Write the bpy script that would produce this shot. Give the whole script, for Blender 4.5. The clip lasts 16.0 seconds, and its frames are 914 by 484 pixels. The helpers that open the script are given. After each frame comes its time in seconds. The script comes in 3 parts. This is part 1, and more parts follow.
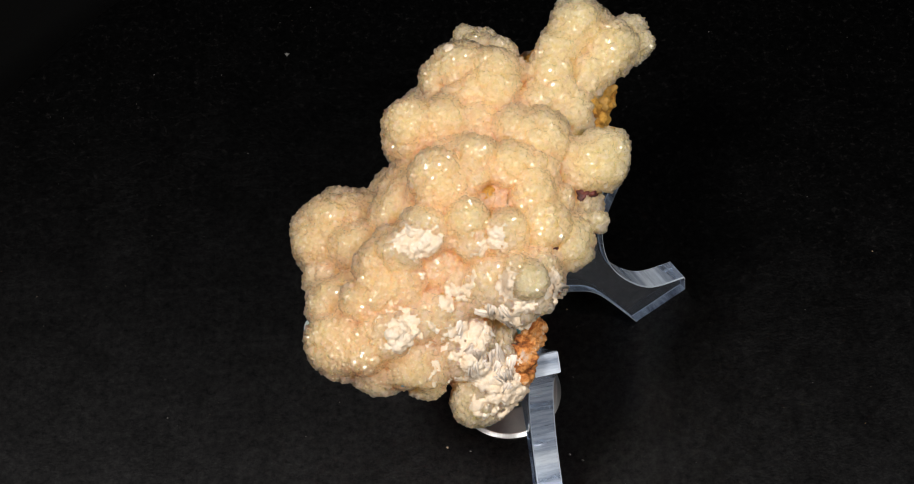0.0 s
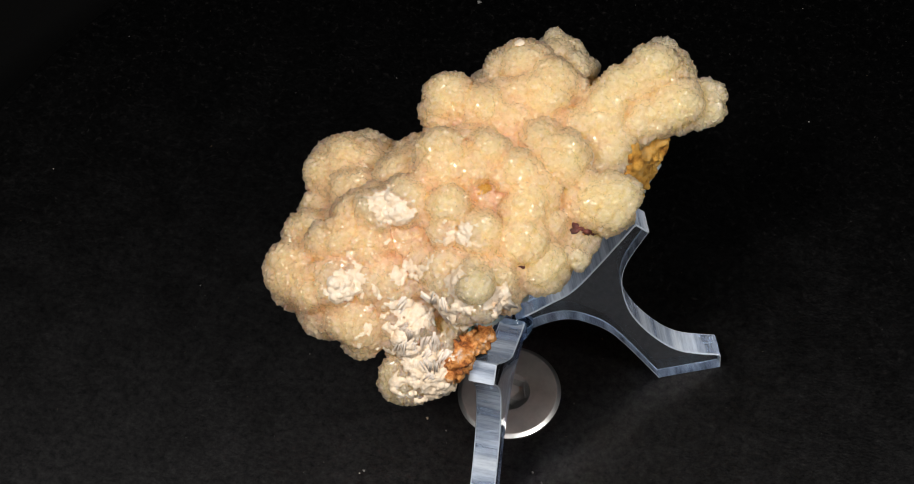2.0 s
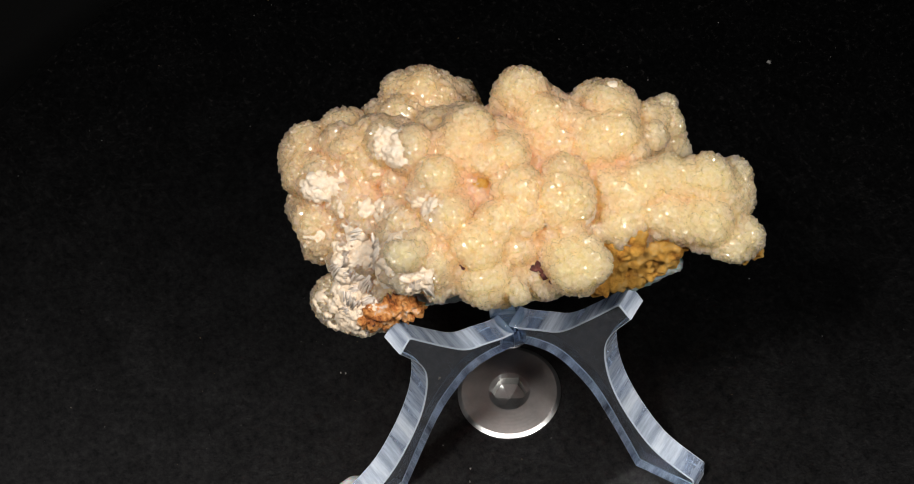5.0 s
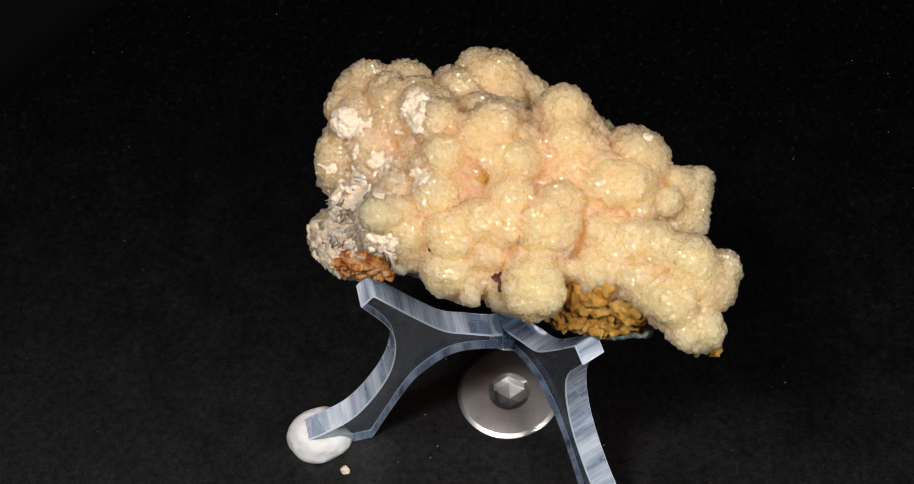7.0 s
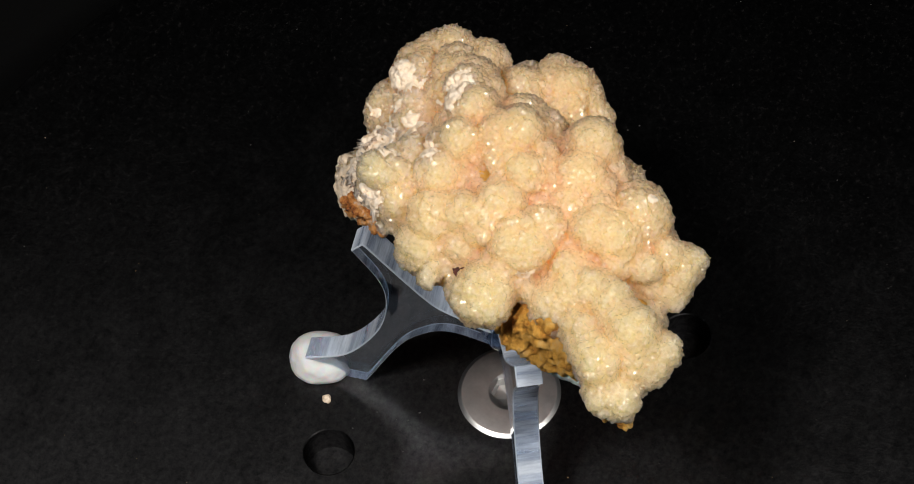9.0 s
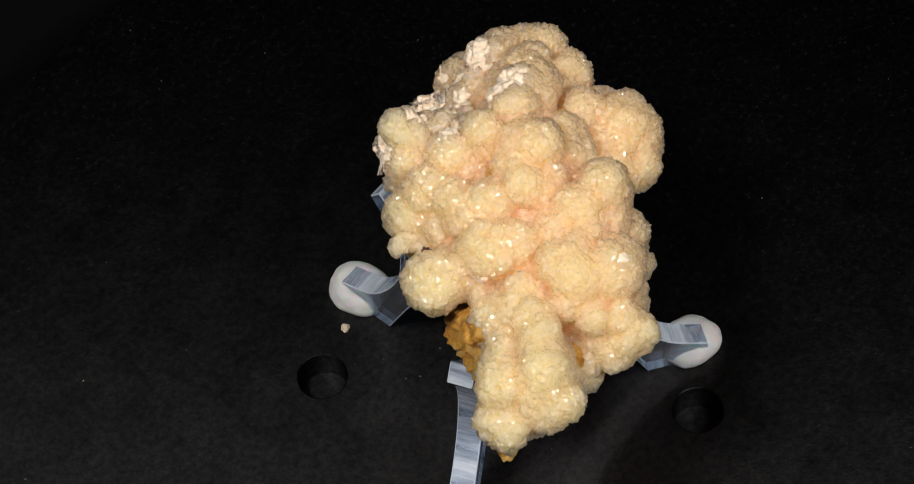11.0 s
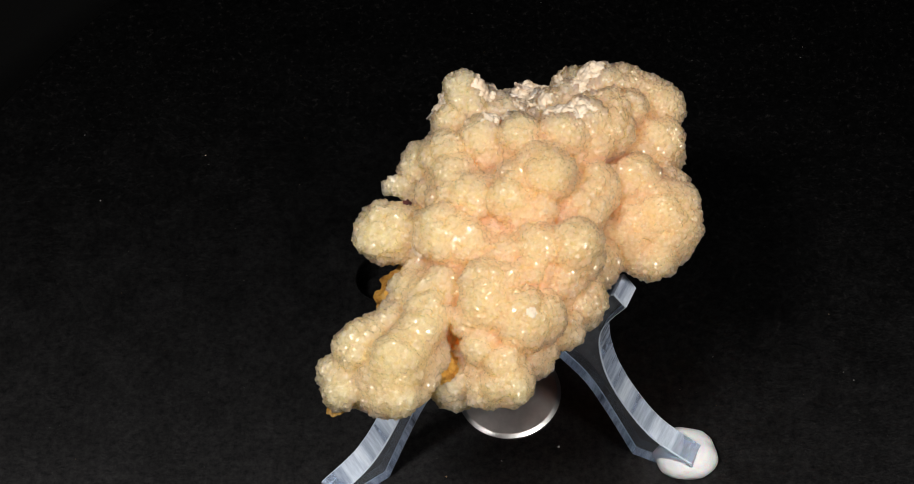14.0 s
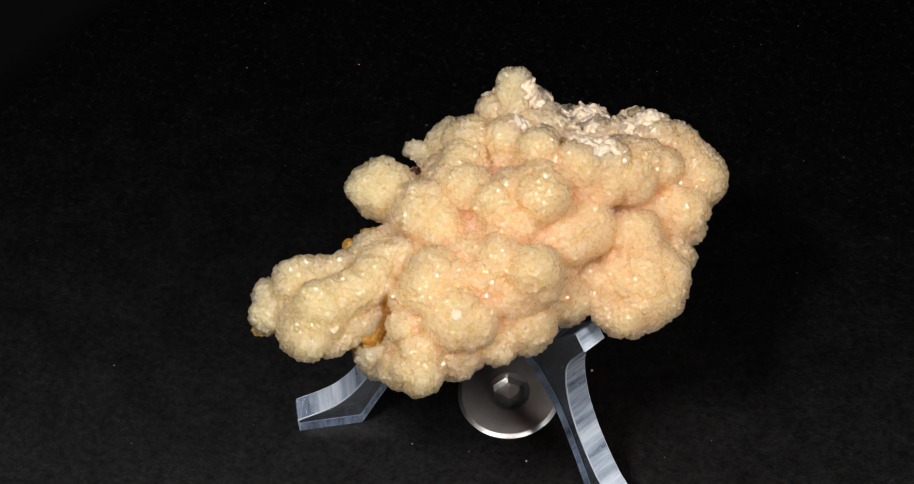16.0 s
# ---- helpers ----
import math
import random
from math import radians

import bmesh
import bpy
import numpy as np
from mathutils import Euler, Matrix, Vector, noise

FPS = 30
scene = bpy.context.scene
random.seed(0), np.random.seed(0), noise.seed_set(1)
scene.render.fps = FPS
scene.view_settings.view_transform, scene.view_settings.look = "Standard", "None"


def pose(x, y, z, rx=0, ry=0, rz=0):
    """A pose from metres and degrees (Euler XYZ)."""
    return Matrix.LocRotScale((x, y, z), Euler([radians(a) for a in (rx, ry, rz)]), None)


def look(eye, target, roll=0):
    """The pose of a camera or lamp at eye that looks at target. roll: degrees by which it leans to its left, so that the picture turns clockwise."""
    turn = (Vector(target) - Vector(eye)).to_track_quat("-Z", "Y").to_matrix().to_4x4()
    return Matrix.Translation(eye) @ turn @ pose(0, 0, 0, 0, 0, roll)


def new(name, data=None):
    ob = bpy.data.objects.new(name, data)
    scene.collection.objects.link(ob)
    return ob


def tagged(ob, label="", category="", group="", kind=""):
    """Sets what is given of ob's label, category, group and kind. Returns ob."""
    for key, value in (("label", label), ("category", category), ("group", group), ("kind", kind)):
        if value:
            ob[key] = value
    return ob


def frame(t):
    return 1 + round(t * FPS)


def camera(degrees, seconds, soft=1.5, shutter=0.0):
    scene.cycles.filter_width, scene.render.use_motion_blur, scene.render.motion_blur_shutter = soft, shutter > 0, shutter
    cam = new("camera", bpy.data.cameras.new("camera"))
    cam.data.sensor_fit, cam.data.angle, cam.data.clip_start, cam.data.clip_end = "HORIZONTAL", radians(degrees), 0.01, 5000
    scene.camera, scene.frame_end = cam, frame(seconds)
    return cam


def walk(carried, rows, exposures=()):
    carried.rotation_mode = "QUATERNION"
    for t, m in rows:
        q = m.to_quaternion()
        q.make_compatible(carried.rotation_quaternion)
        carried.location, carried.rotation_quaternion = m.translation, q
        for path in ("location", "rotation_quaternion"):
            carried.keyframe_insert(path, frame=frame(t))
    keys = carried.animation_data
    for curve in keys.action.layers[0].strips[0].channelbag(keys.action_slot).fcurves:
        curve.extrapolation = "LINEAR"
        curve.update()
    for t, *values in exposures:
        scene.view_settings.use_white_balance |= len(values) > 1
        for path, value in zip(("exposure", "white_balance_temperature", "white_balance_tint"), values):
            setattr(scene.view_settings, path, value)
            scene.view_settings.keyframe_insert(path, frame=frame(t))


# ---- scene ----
# A mineral specimen on an acrylic easel, on a slowly turning black turntable. The camera stands still.
SECONDS = 16.0
TURN = -13.027          # degrees a second, clockwise seen from above
MM = 0.001

cam = camera(17.57, SECONDS, soft=1.0)
EYE = Vector((0.0, -0.25, 0.4736))
YAW, PITCH, ROLL = radians(-1.5236), radians(59.170), -5.831
AIM = EYE + 0.55 * Vector((math.sin(YAW) * math.cos(PITCH), math.cos(YAW) * math.cos(PITCH), -math.sin(PITCH)))
STILL = look(EYE, AIM, ROLL)
walk(cam, [(0.0, STILL), (SECONDS, STILL)])

# ---------------------------------------------------------------- light
scene.view_settings.exposure = 0.0
world = bpy.data.worlds.new("dark_room")
scene.world = world
world.use_nodes = True
world.node_tree.nodes["Background"].inputs["Color"].default_value = (0.75, 0.85, 1.0, 1)
world.node_tree.nodes["Background"].inputs["Strength"].default_value = 0.006


def softbox(name, eye, target, size, watts, colour):
    lamp = bpy.data.lights.new(name, "AREA")
    lamp.shape, lamp.size, lamp.energy, lamp.color = "DISK", size, watts, colour
    ob = new(name, lamp)
    ob.matrix_world = look(eye, target)
    return ob


softbox("key_lamp", (0.27, -0.30, 0.65), (0, 0, 0.05), 0.13, 3.1, (1.0, 0.97, 0.94))
softbox("side_lamp", (-0.20, -0.20, 0.65), (0, 0, 0.05), 0.13, 3.0, (1.0, 0.97, 0.94))


# ---------------------------------------------------------------- materials
def material(name, base=(0.8, 0.8, 0.8), rough=0.5, metal=0.0, **more):
    m = bpy.data.materials.new(name)
    m.use_nodes = True
    p = m.node_tree.nodes["Principled BSDF"]
    p.inputs["Base Color"].default_value = (*base, 1)
    p.inputs["Roughness"].default_value = rough
    p.inputs["Metallic"].default_value = metal
    for key, value in more.items():
        p.inputs[key.replace("_", " ")].default_value = value
    return m


def node(m, kind, **values):
    n = m.node_tree.nodes.new(kind)
    for key, value in values.items():
        if key in n.inputs:
            n.inputs[key].default_value = value
    return n


def link(m, a, b):
    m.node_tree.links.new(a, b)


def place(m):
    return m.node_tree.nodes.new("ShaderNodeTexCoord").outputs["Object"]


def noise_of(m, scale, detail=4.0, rough=0.6):
    n = node(m, "ShaderNodeTexNoise", Scale=scale, Detail=detail, Roughness=rough)
    link(m, place(m), n.inputs["Vector"])
    return n.outputs["Fac"]


def ramp(m, fac, stops):
    n = m.node_tree.nodes.new("ShaderNodeValToRGB")
    while len(n.color_ramp.elements) < len(stops):
        n.color_ramp.elements.new(0.5)
    for e, (at, colour) in zip(n.color_ramp.elements, stops):
        e.position, e.color = at, (*colour, 1)
    link(m, fac, n.inputs["Fac"])
    return n.outputs["Color"]


def mix(m, fac, a, b):
    n = m.node_tree.nodes.new("ShaderNodeMix")
    n.data_type = "RGBA"
    for socket, value in ((n.inputs["Factor"], fac), (n.inputs[6], a), (n.inputs[7], b)):
        if hasattr(value, "is_output"):
            link(m, value, socket)
        elif isinstance(value, tuple):
            socket.default_value = (*value, 1)
        else:
            socket.default_value = value
    return n.outputs[2]


def bump(m, height, distance, strength=1.0):
    n = node(m, "ShaderNodeBump", Strength=strength, Distance=distance)
    link(m, height, n.inputs["Height"])
    return n.outputs["Normal"]


def shader(m):
    return m.node_tree.nodes["Principled BSDF"]


def facets(m, scale, amount):
    """A normal that changes from crystal face to crystal face."""
    v = node(m, "ShaderNodeTexVoronoi", Scale=scale)
    link(m, place(m), v.inputs["Vector"])
    off = m.node_tree.nodes.new("ShaderNodeVectorMath")
    off.operation = "SUBTRACT"
    link(m, v.outputs["Color"], off.inputs[0])
    off.inputs[1].default_value = (0.5, 0.5, 0.5)
    wide = m.node_tree.nodes.new("ShaderNodeVectorMath")
    wide.operation = "SCALE"
    link(m, off.outputs[0], wide.inputs[0])
    wide.inputs["Scale"].default_value = amount
    geo = m.node_tree.nodes.new("ShaderNodeNewGeometry")
    add = m.node_tree.nodes.new("ShaderNodeVectorMath")
    add.operation = "ADD"
    link(m, geo.outputs["Normal"], add.inputs[0])
    link(m, wide.outputs[0], add.inputs[1])
    unit = m.node_tree.nodes.new("ShaderNodeVectorMath")
    unit.operation = "NORMALIZE"
    link(m, add.outputs[0], unit.inputs[0])
    return unit.outputs[0]


def make_crust():
    m = material("drusy_crust", rough=0.5, Specular_IOR_Level=0.25, Subsurface_Weight=1.0, Subsurface_Scale=0.016, Coat_Weight=1.0, Coat_Roughness=0.085, Coat_IOR=1.9)
    p = shader(m)
    p.inputs["Subsurface Radius"].default_value = (0.78, 0.80, 0.50)
    split = m.node_tree.nodes.new("ShaderNodeSeparateXYZ")
    link(m, place(m), split.inputs[0])
    # the colour drifts from peach to pale straw across the specimen
    drift = node(m, "ShaderNodeMapRange")
    link(m, split.outputs["X"], drift.inputs["Value"])
    drift.inputs["From Min"].default_value, drift.inputs["From Max"].default_value = -0.020, 0.016
    warp = node(m, "ShaderNodeMath")
    warp.operation = "ADD"
    link(m, drift.outputs[0], warp.inputs[0])
    shift = node(m, "ShaderNodeMapRange")
    shift.inputs["To Min"].default_value, shift.inputs["To Max"].default_value = -0.45, 0.45
    link(m, noise_of(m, 90), shift.inputs["Value"])
    link(m, shift.outputs[0], warp.inputs[1])
    body = ramp(m, warp.outputs[0], [(0.0, (0.985, 0.592, 0.308)), (0.5, (0.985, 0.634, 0.33)), (1.0, (0.97, 0.676, 0.356))])
    grain = ramp(m, noise_of(m, 1500, 4), [(0.34, (0.90, 0.86, 0.80)), (0.64, (1.0, 1.0, 1.0))])
    n = m.node_tree.nodes.new("ShaderNodeMix")
    n.data_type, n.blend_type = "RGBA", "MULTIPLY"
    n.inputs["Factor"].default_value = 1.0
    link(m, body, n.inputs[6])
    link(m, grain, n.inputs[7])
    # chalky white bloom round the bladed end
    bloom = None
    ragged = noise_of(m, 260, 7, 0.75)
    for spot, reach in (((-0.0127, -0.012, 0.0745), 0.0055), ((-0.0015, -0.0125, 0.074), 0.0055), ((-0.0065, -0.0194, 0.0695), 0.006), ((-0.0149, -0.0226, 0.0685), 0.0065), ((0.003, -0.019, 0.069), 0.006), ((-0.003, -0.0245, 0.062), 0.008), ((-0.001, -0.028, 0.054), 0.007)):
        far = m.node_tree.nodes.new("ShaderNodeVectorMath")
        far.operation = "DISTANCE"
        link(m, place(m), far.inputs[0])
        far.inputs[1].default_value = spot
        near = node(m, "ShaderNodeMapRange")
        link(m, far.outputs["Value"], near.inputs["Value"])
        near.inputs["From Min"].default_value, near.inputs["From Max"].default_value = 0.0, 2 * reach
        near.inputs["To Min"].default_value, near.inputs["To Max"].default_value = 0.5, -0.5
        if bloom is None:
            bloom = near.outputs[0]
        else:
            most = node(m, "ShaderNodeMath")
            most.operation = "MAXIMUM"
            link(m, bloom, most.inputs[0])
            link(m, near.outputs[0], most.inputs[1])
            bloom = most.outputs[0]
    total = node(m, "ShaderNodeMath")
    total.operation = "ADD"
    link(m, bloom, total.inputs[0])
    link(m, ragged, total.inputs[1])
    mask = ramp(m, total.outputs[0], [(0.44, (0.0, 0.0, 0.0)), (0.66, (0.18, 0.18, 0.18))])
    chalk = m.node_tree.nodes.new("ShaderNodeMix")
    chalk.data_type = "RGBA"
    link(m, mask, chalk.inputs["Factor"])
    link(m, n.outputs[2], chalk.inputs[6])
    chalk.inputs[7].default_value = (0.965, 0.77, 0.54, 1)
    link(m, chalk.outputs[2], p.inputs["Base Color"])
    link(m, bump(m, noise_of(m, 2200, 3), 0.00022), p.inputs["Normal"])
    link(m, facets(m, 3500, 1.3), p.inputs["Coat Normal"])
    return m


def make_crystal():
    m = material("small_crystals", rough=0.07, IOR=1.8)
    info = m.node_tree.nodes.new("ShaderNodeNewGeometry")
    link(m, ramp(m, info.outputs["Random Per Island"], [(0.0, (0.93, 0.64, 0.33)), (0.5, (0.94, 0.70, 0.40)), (1.0, (0.95, 0.77, 0.50))]), shader(m).inputs["Base Color"])
    return m


def make_blade():
    m = material("white_blades", rough=0.35)
    info = m.node_tree.nodes.new("ShaderNodeNewGeometry")
    link(m, ramp(m, info.outputs["Random Per Island"], [(0.0, (0.90, 0.76, 0.64)), (0.5, (0.93, 0.83, 0.73)), (1.0, (0.93, 0.81, 0.66))]), shader(m).inputs["Base Color"])
    return m


def make_azure():
    m = material("azure_mineral", rough=0.5)
    link(m, ramp(m, noise_of(m, 900, 4), [(0.3, (0.12, 0.36, 0.46)), (0.7, (0.35, 0.60, 0.64))]), shader(m).inputs["Base Color"])
    return m


def make_dust():
    m = material("pale_dust", rough=0.9)
    info = m.node_tree.nodes.new("ShaderNodeNewGeometry")
    link(m, ramp(m, info.outputs["Random Per Island"], [(0.0, (0.05, 0.05, 0.05)), (0.75, (0.25, 0.24, 0.22)), (0.9, (0.45, 0.28, 0.12)), (1.0, (0.6, 0.58, 0.55))]), shader(m).inputs["Base Color"])
    return m


def make_limonite():
    m = material("limonite", rough=0.85)
    link(m, ramp(m, noise_of(m, 260, 8, 0.7), [(0.31, (0.10, 0.03, 0.008)), (0.39, (0.66, 0.27, 0.03)), (0.51, (0.95, 0.50, 0.08)), (0.68, (0.90, 0.60, 0.25))]), shader(m).inputs["Base Color"])
    link(m, bump(m, noise_of(m, 1100, 8, 0.8), 0.0012), shader(m).inputs["Normal"])
    return m


def make_brown():
    m = material("rusty_matrix", rough=0.6)
    link(m, ramp(m, noise_of(m, 420, 6, 0.7), [(0.36, (0.06, 0.018, 0.01)), (0.45, (0.50, 0.16, 0.03)), (0.55, (0.82, 0.38, 0.11)), (0.66, (0.78, 0.62, 0.50))]), shader(m).inputs["Base Color"])
    link(m, bump(m, noise_of(m, 1200, 6, 0.7), 0.0006), shader(m).inputs["Normal"])
    return m


def make_maroon():
    m = material("maroon_oxide", rough=0.55)
    link(m, ramp(m, noise_of(m, 700, 5), [(0.35, (0.035, 0.008, 0.008)), (0.7, (0.16, 0.04, 0.03))]), shader(m).inputs["Base Color"])
    return m


def make_blue():
    m = material("pale_blue_underside", rough=0.6, Subsurface_Weight=0.3, Subsurface_Scale=0.001)
    link(m, ramp(m, noise_of(m, 240, 6), [(0.35, (0.22, 0.33, 0.36)), (0.6, (0.52, 0.58, 0.55)), (0.8, (0.66, 0.62, 0.52))]), shader(m).inputs["Base Color"])
    link(m, bump(m, noise_of(m, 1100, 6), 0.0005), shader(m).inputs["Normal"])
    return m


def make_white():
    m = material("white_crust", rough=0.5, Coat_Weight=0.15, Coat_Roughness=0.12)
    link(m, ramp(m, noise_of(m, 650, 6, 0.7), [(0.32, (0.89, 0.66, 0.43)), (0.5, (0.90, 0.73, 0.54)), (0.68, (0.92, 0.80, 0.66))]), shader(m).inputs["Base Color"])
    link(m, bump(m, noise_of(m, 1600, 5), 0.0003), shader(m).inputs["Normal"])
    link(m, facets(m, 1600, 1.2), shader(m).inputs["Coat Normal"])
    return m


def make_acrylic(edge):
    m = material("acrylic_edge" if edge else "acrylic", (0.64, 0.79, 1.0), 0.10 if edge else 0.012, Transmission_Weight=0.8 if edge else 1.0, IOR=1.49)
    if edge:
        # fine cutting lines across the edge; their pale streaks also paint in refracted glints
        stretch = m.node_tree.nodes.new("ShaderNodeMapping")
        stretch.inputs["Scale"].default_value = (150, 18, 150)
        link(m, place(m), stretch.inputs["Vector"])
        marks = node(m, "ShaderNodeTexNoise", Scale=1.0, Detail=7.0, Roughness=0.68)
        link(m, stretch.outputs[0], marks.inputs["Vector"])
        link(m, ramp(m, marks.outputs["Fac"], [(0.34, (0.60, 0.74, 1.0)), (0.62, (0.84, 0.91, 1.0))]), shader(m).inputs["Base Color"])
        clear = node(m, "ShaderNodeMapRange")
        clear.inputs["From Min"].default_value, clear.inputs["From Max"].default_value = 0.38, 0.60
        clear.inputs["To Min"].default_value, clear.inputs["To Max"].default_value = 0.93, 0.12
        link(m, marks.outputs["Fac"], clear.inputs["Value"])
        link(m, clear.outputs[0], shader(m).inputs["Transmission Weight"])
        link(m, bump(m, marks.outputs["Fac"], 0.0004, 0.35), shader(m).inputs["Normal"])
    else:
        link(m, bump(m, noise_of(m, 60, 2), 0.0004, 0.35), shader(m).inputs["Normal"])
    return m


def make_black():
    """Black plastic with a soft sheen and a film of dust."""
    m = material("black_plastic")
    tree = m.node_tree
    tree.nodes.remove(shader(m))
    matt, sheen, both = (tree.nodes.new(kind) for kind in ("ShaderNodeBsdfDiffuse", "ShaderNodeBsdfGlossy", "ShaderNodeAddShader"))
    sheen.distribution = "BECKMANN"
    link(m, ramp(m, noise_of(m, 800, 7, 0.85), [(0.42, (0.0002, 0.0002, 0.0002)), (0.56, (0.0008, 0.0008, 0.0008)), (0.66, (0.0100, 0.0092, 0.0088))]), matt.inputs["Color"])
    link(m, ramp(m, noise_of(m, 700, 8, 0.8), [(0.36, (0.028, 0.028, 0.030)), (0.64, (0.084, 0.082, 0.082))]), sheen.inputs["Color"])
    r = node(m, "ShaderNodeMapRange")
    r.inputs["To Min"].default_value, r.inputs["To Max"].default_value = 0.42, 0.52
    link(m, noise_of(m, 120, 8, 0.75), r.inputs["Value"])
    link(m, r.outputs[0], sheen.inputs["Roughness"])
    grain = bump(m, noise_of(m, 2200, 4), 0.00014, 0.2)
    for n in (matt, sheen):
        link(m, grain, n.inputs["Normal"])
    link(m, matt.outputs[0], both.inputs[0])
    link(m, sheen.outputs[0], both.inputs[1])
    link(m, both.outputs[0], tree.nodes["Material Output"].inputs["Surface"])
    return m


def make_steel(name, rough, tone):
    m = material(name, tone, rough, 1.0)
    rings = node(m, "ShaderNodeTexWave", Scale=420.0, Distortion=1.5, Detail=2.0)
    rings.wave_type, rings.rings_direction = "RINGS", "Z"
    link(m, place(m), rings.inputs["Vector"])
    link(m, bump(m, rings.outputs["Fac"], 0.00001, 0.3), shader(m).inputs["Normal"])
    link(m, ramp(m, noise_of(m, 160, 5), [(0.3, tuple(0.6 * v for v in tone)), (0.7, tone)]), shader(m).inputs["Base Color"])
    return m


def make_putty():
    m = material("putty", (0.82, 0.81, 0.80), 0.6, Subsurface_Weight=0.3, Subsurface_Scale=0.002)
    link(m, bump(m, noise_of(m, 300, 4), 0.0003, 0.5), shader(m).inputs["Normal"])
    return m


def make_cloth():
    m = material("black_cloth", (0.0008, 0.0008, 0.0008), 0.95, Specular_IOR_Level=0.1)
    link(m, bump(m, noise_of(m, 900, 2), 0.0003), shader(m).inputs["Normal"])
    return m


CRUST, LIMONITE, BROWN, MAROON, BLUE, WHITE = make_crust(), make_limonite(), make_brown(), make_maroon(), make_blue(), make_white()
CRYSTAL, BLADE, AZURE, DUST = make_crystal(), make_blade(), make_azure(), make_dust()
# pale, barely clear arris: the plates' bright outline is put into its colour
RIM_GLINT = material("acrylic_arris_glint", (0.80, 0.89, 1.0), 0.15, Transmission_Weight=0.25, IOR=1.49)
ACRYLIC, EDGE, BLACK = make_acrylic(False), make_acrylic(True), make_black()
# the second steel is a lightened copy that paints glints on chamfer and socket
STEEL, GLINT_STEEL, PUTTY, CLOTH = make_steel("brushed_steel", 0.40, (0.74, 0.68, 0.65)), make_steel("glint_steel", 0.34, (0.80, 0.79, 0.77)), make_putty(), make_cloth()


# ---------------------------------------------------------------- helpers
def part(name, bm, mat, parent, label=""):
    """One mesh object under a thing or a part."""
    me = bpy.data.meshes.new(name)
    bm.to_mesh(me)
    bm.free()
    return attach(name, me, mat, parent, label)


def attach(name, me, mat, parent, label=""):
    for m in (mat if isinstance(mat, tuple) else (mat,)):
        me.materials.append(m)
    ob = new(name, me)
    ob.parent = parent
    return tagged(ob, label)


def smooth(ob):
    ob.data.polygons.foreach_set("use_smooth", [True] * len(ob.data.polygons))
    return ob


def hashed(i, j, k, seed):
    """A random number in 0..1 for each cell of a lattice."""
    h = (i * 73856093) ^ (j * 19349663) ^ (k * 83492791) ^ (seed * 2654435)
    h = (h ^ (h >> 13)) * 1274126177 & 0x7FFFFFFF
    h = (h ^ (h >> 16)) * 668265263 & 0x7FFFFFFF
    return (h % 100003) / 100003.0


def cells(p, size, seed):
    """Distance to the nearest of randomly scattered seeds, in cells, and that seed's own random number."""
    q = p / size
    base = np.floor(q).astype(np.int64)
    best, own = np.full(len(p), 9.0), np.zeros(len(p))
    for di in (-1, 0, 1):
        for dj in (-1, 0, 1):
            for dk in (-1, 0, 1):
                c = base + (di, dj, dk)
                s = np.stack([c[:, a] + hashed(c[:, 0], c[:, 1], c[:, 2], seed + a) for a in range(3)], 1)
                d = np.sqrt(((q - s) ** 2).sum(1))
                near = d < best
                best[near] = d[near]
                own[near] = hashed(c[:, 0], c[:, 1], c[:, 2], seed + 7)[near]
    return best, own


def wobble(p, size, seed):
    """Smooth lattice noise, -1..1."""
    q = p / size
    base = np.floor(q).astype(np.int64)
    f = q - base
    f = f * f * (3 - 2 * f)
    out = np.zeros(len(p))
    for i in (0, 1):
        for j in (0, 1):
            for k in (0, 1):
                w = (f[:, 0] if i else 1 - f[:, 0]) * (f[:, 1] if j else 1 - f[:, 1]) * (f[:, 2] if k else 1 - f[:, 2])
                out += w * hashed(base[:, 0] + i, base[:, 1] + j, base[:, 2] + k, seed)
    return out * 2 - 1


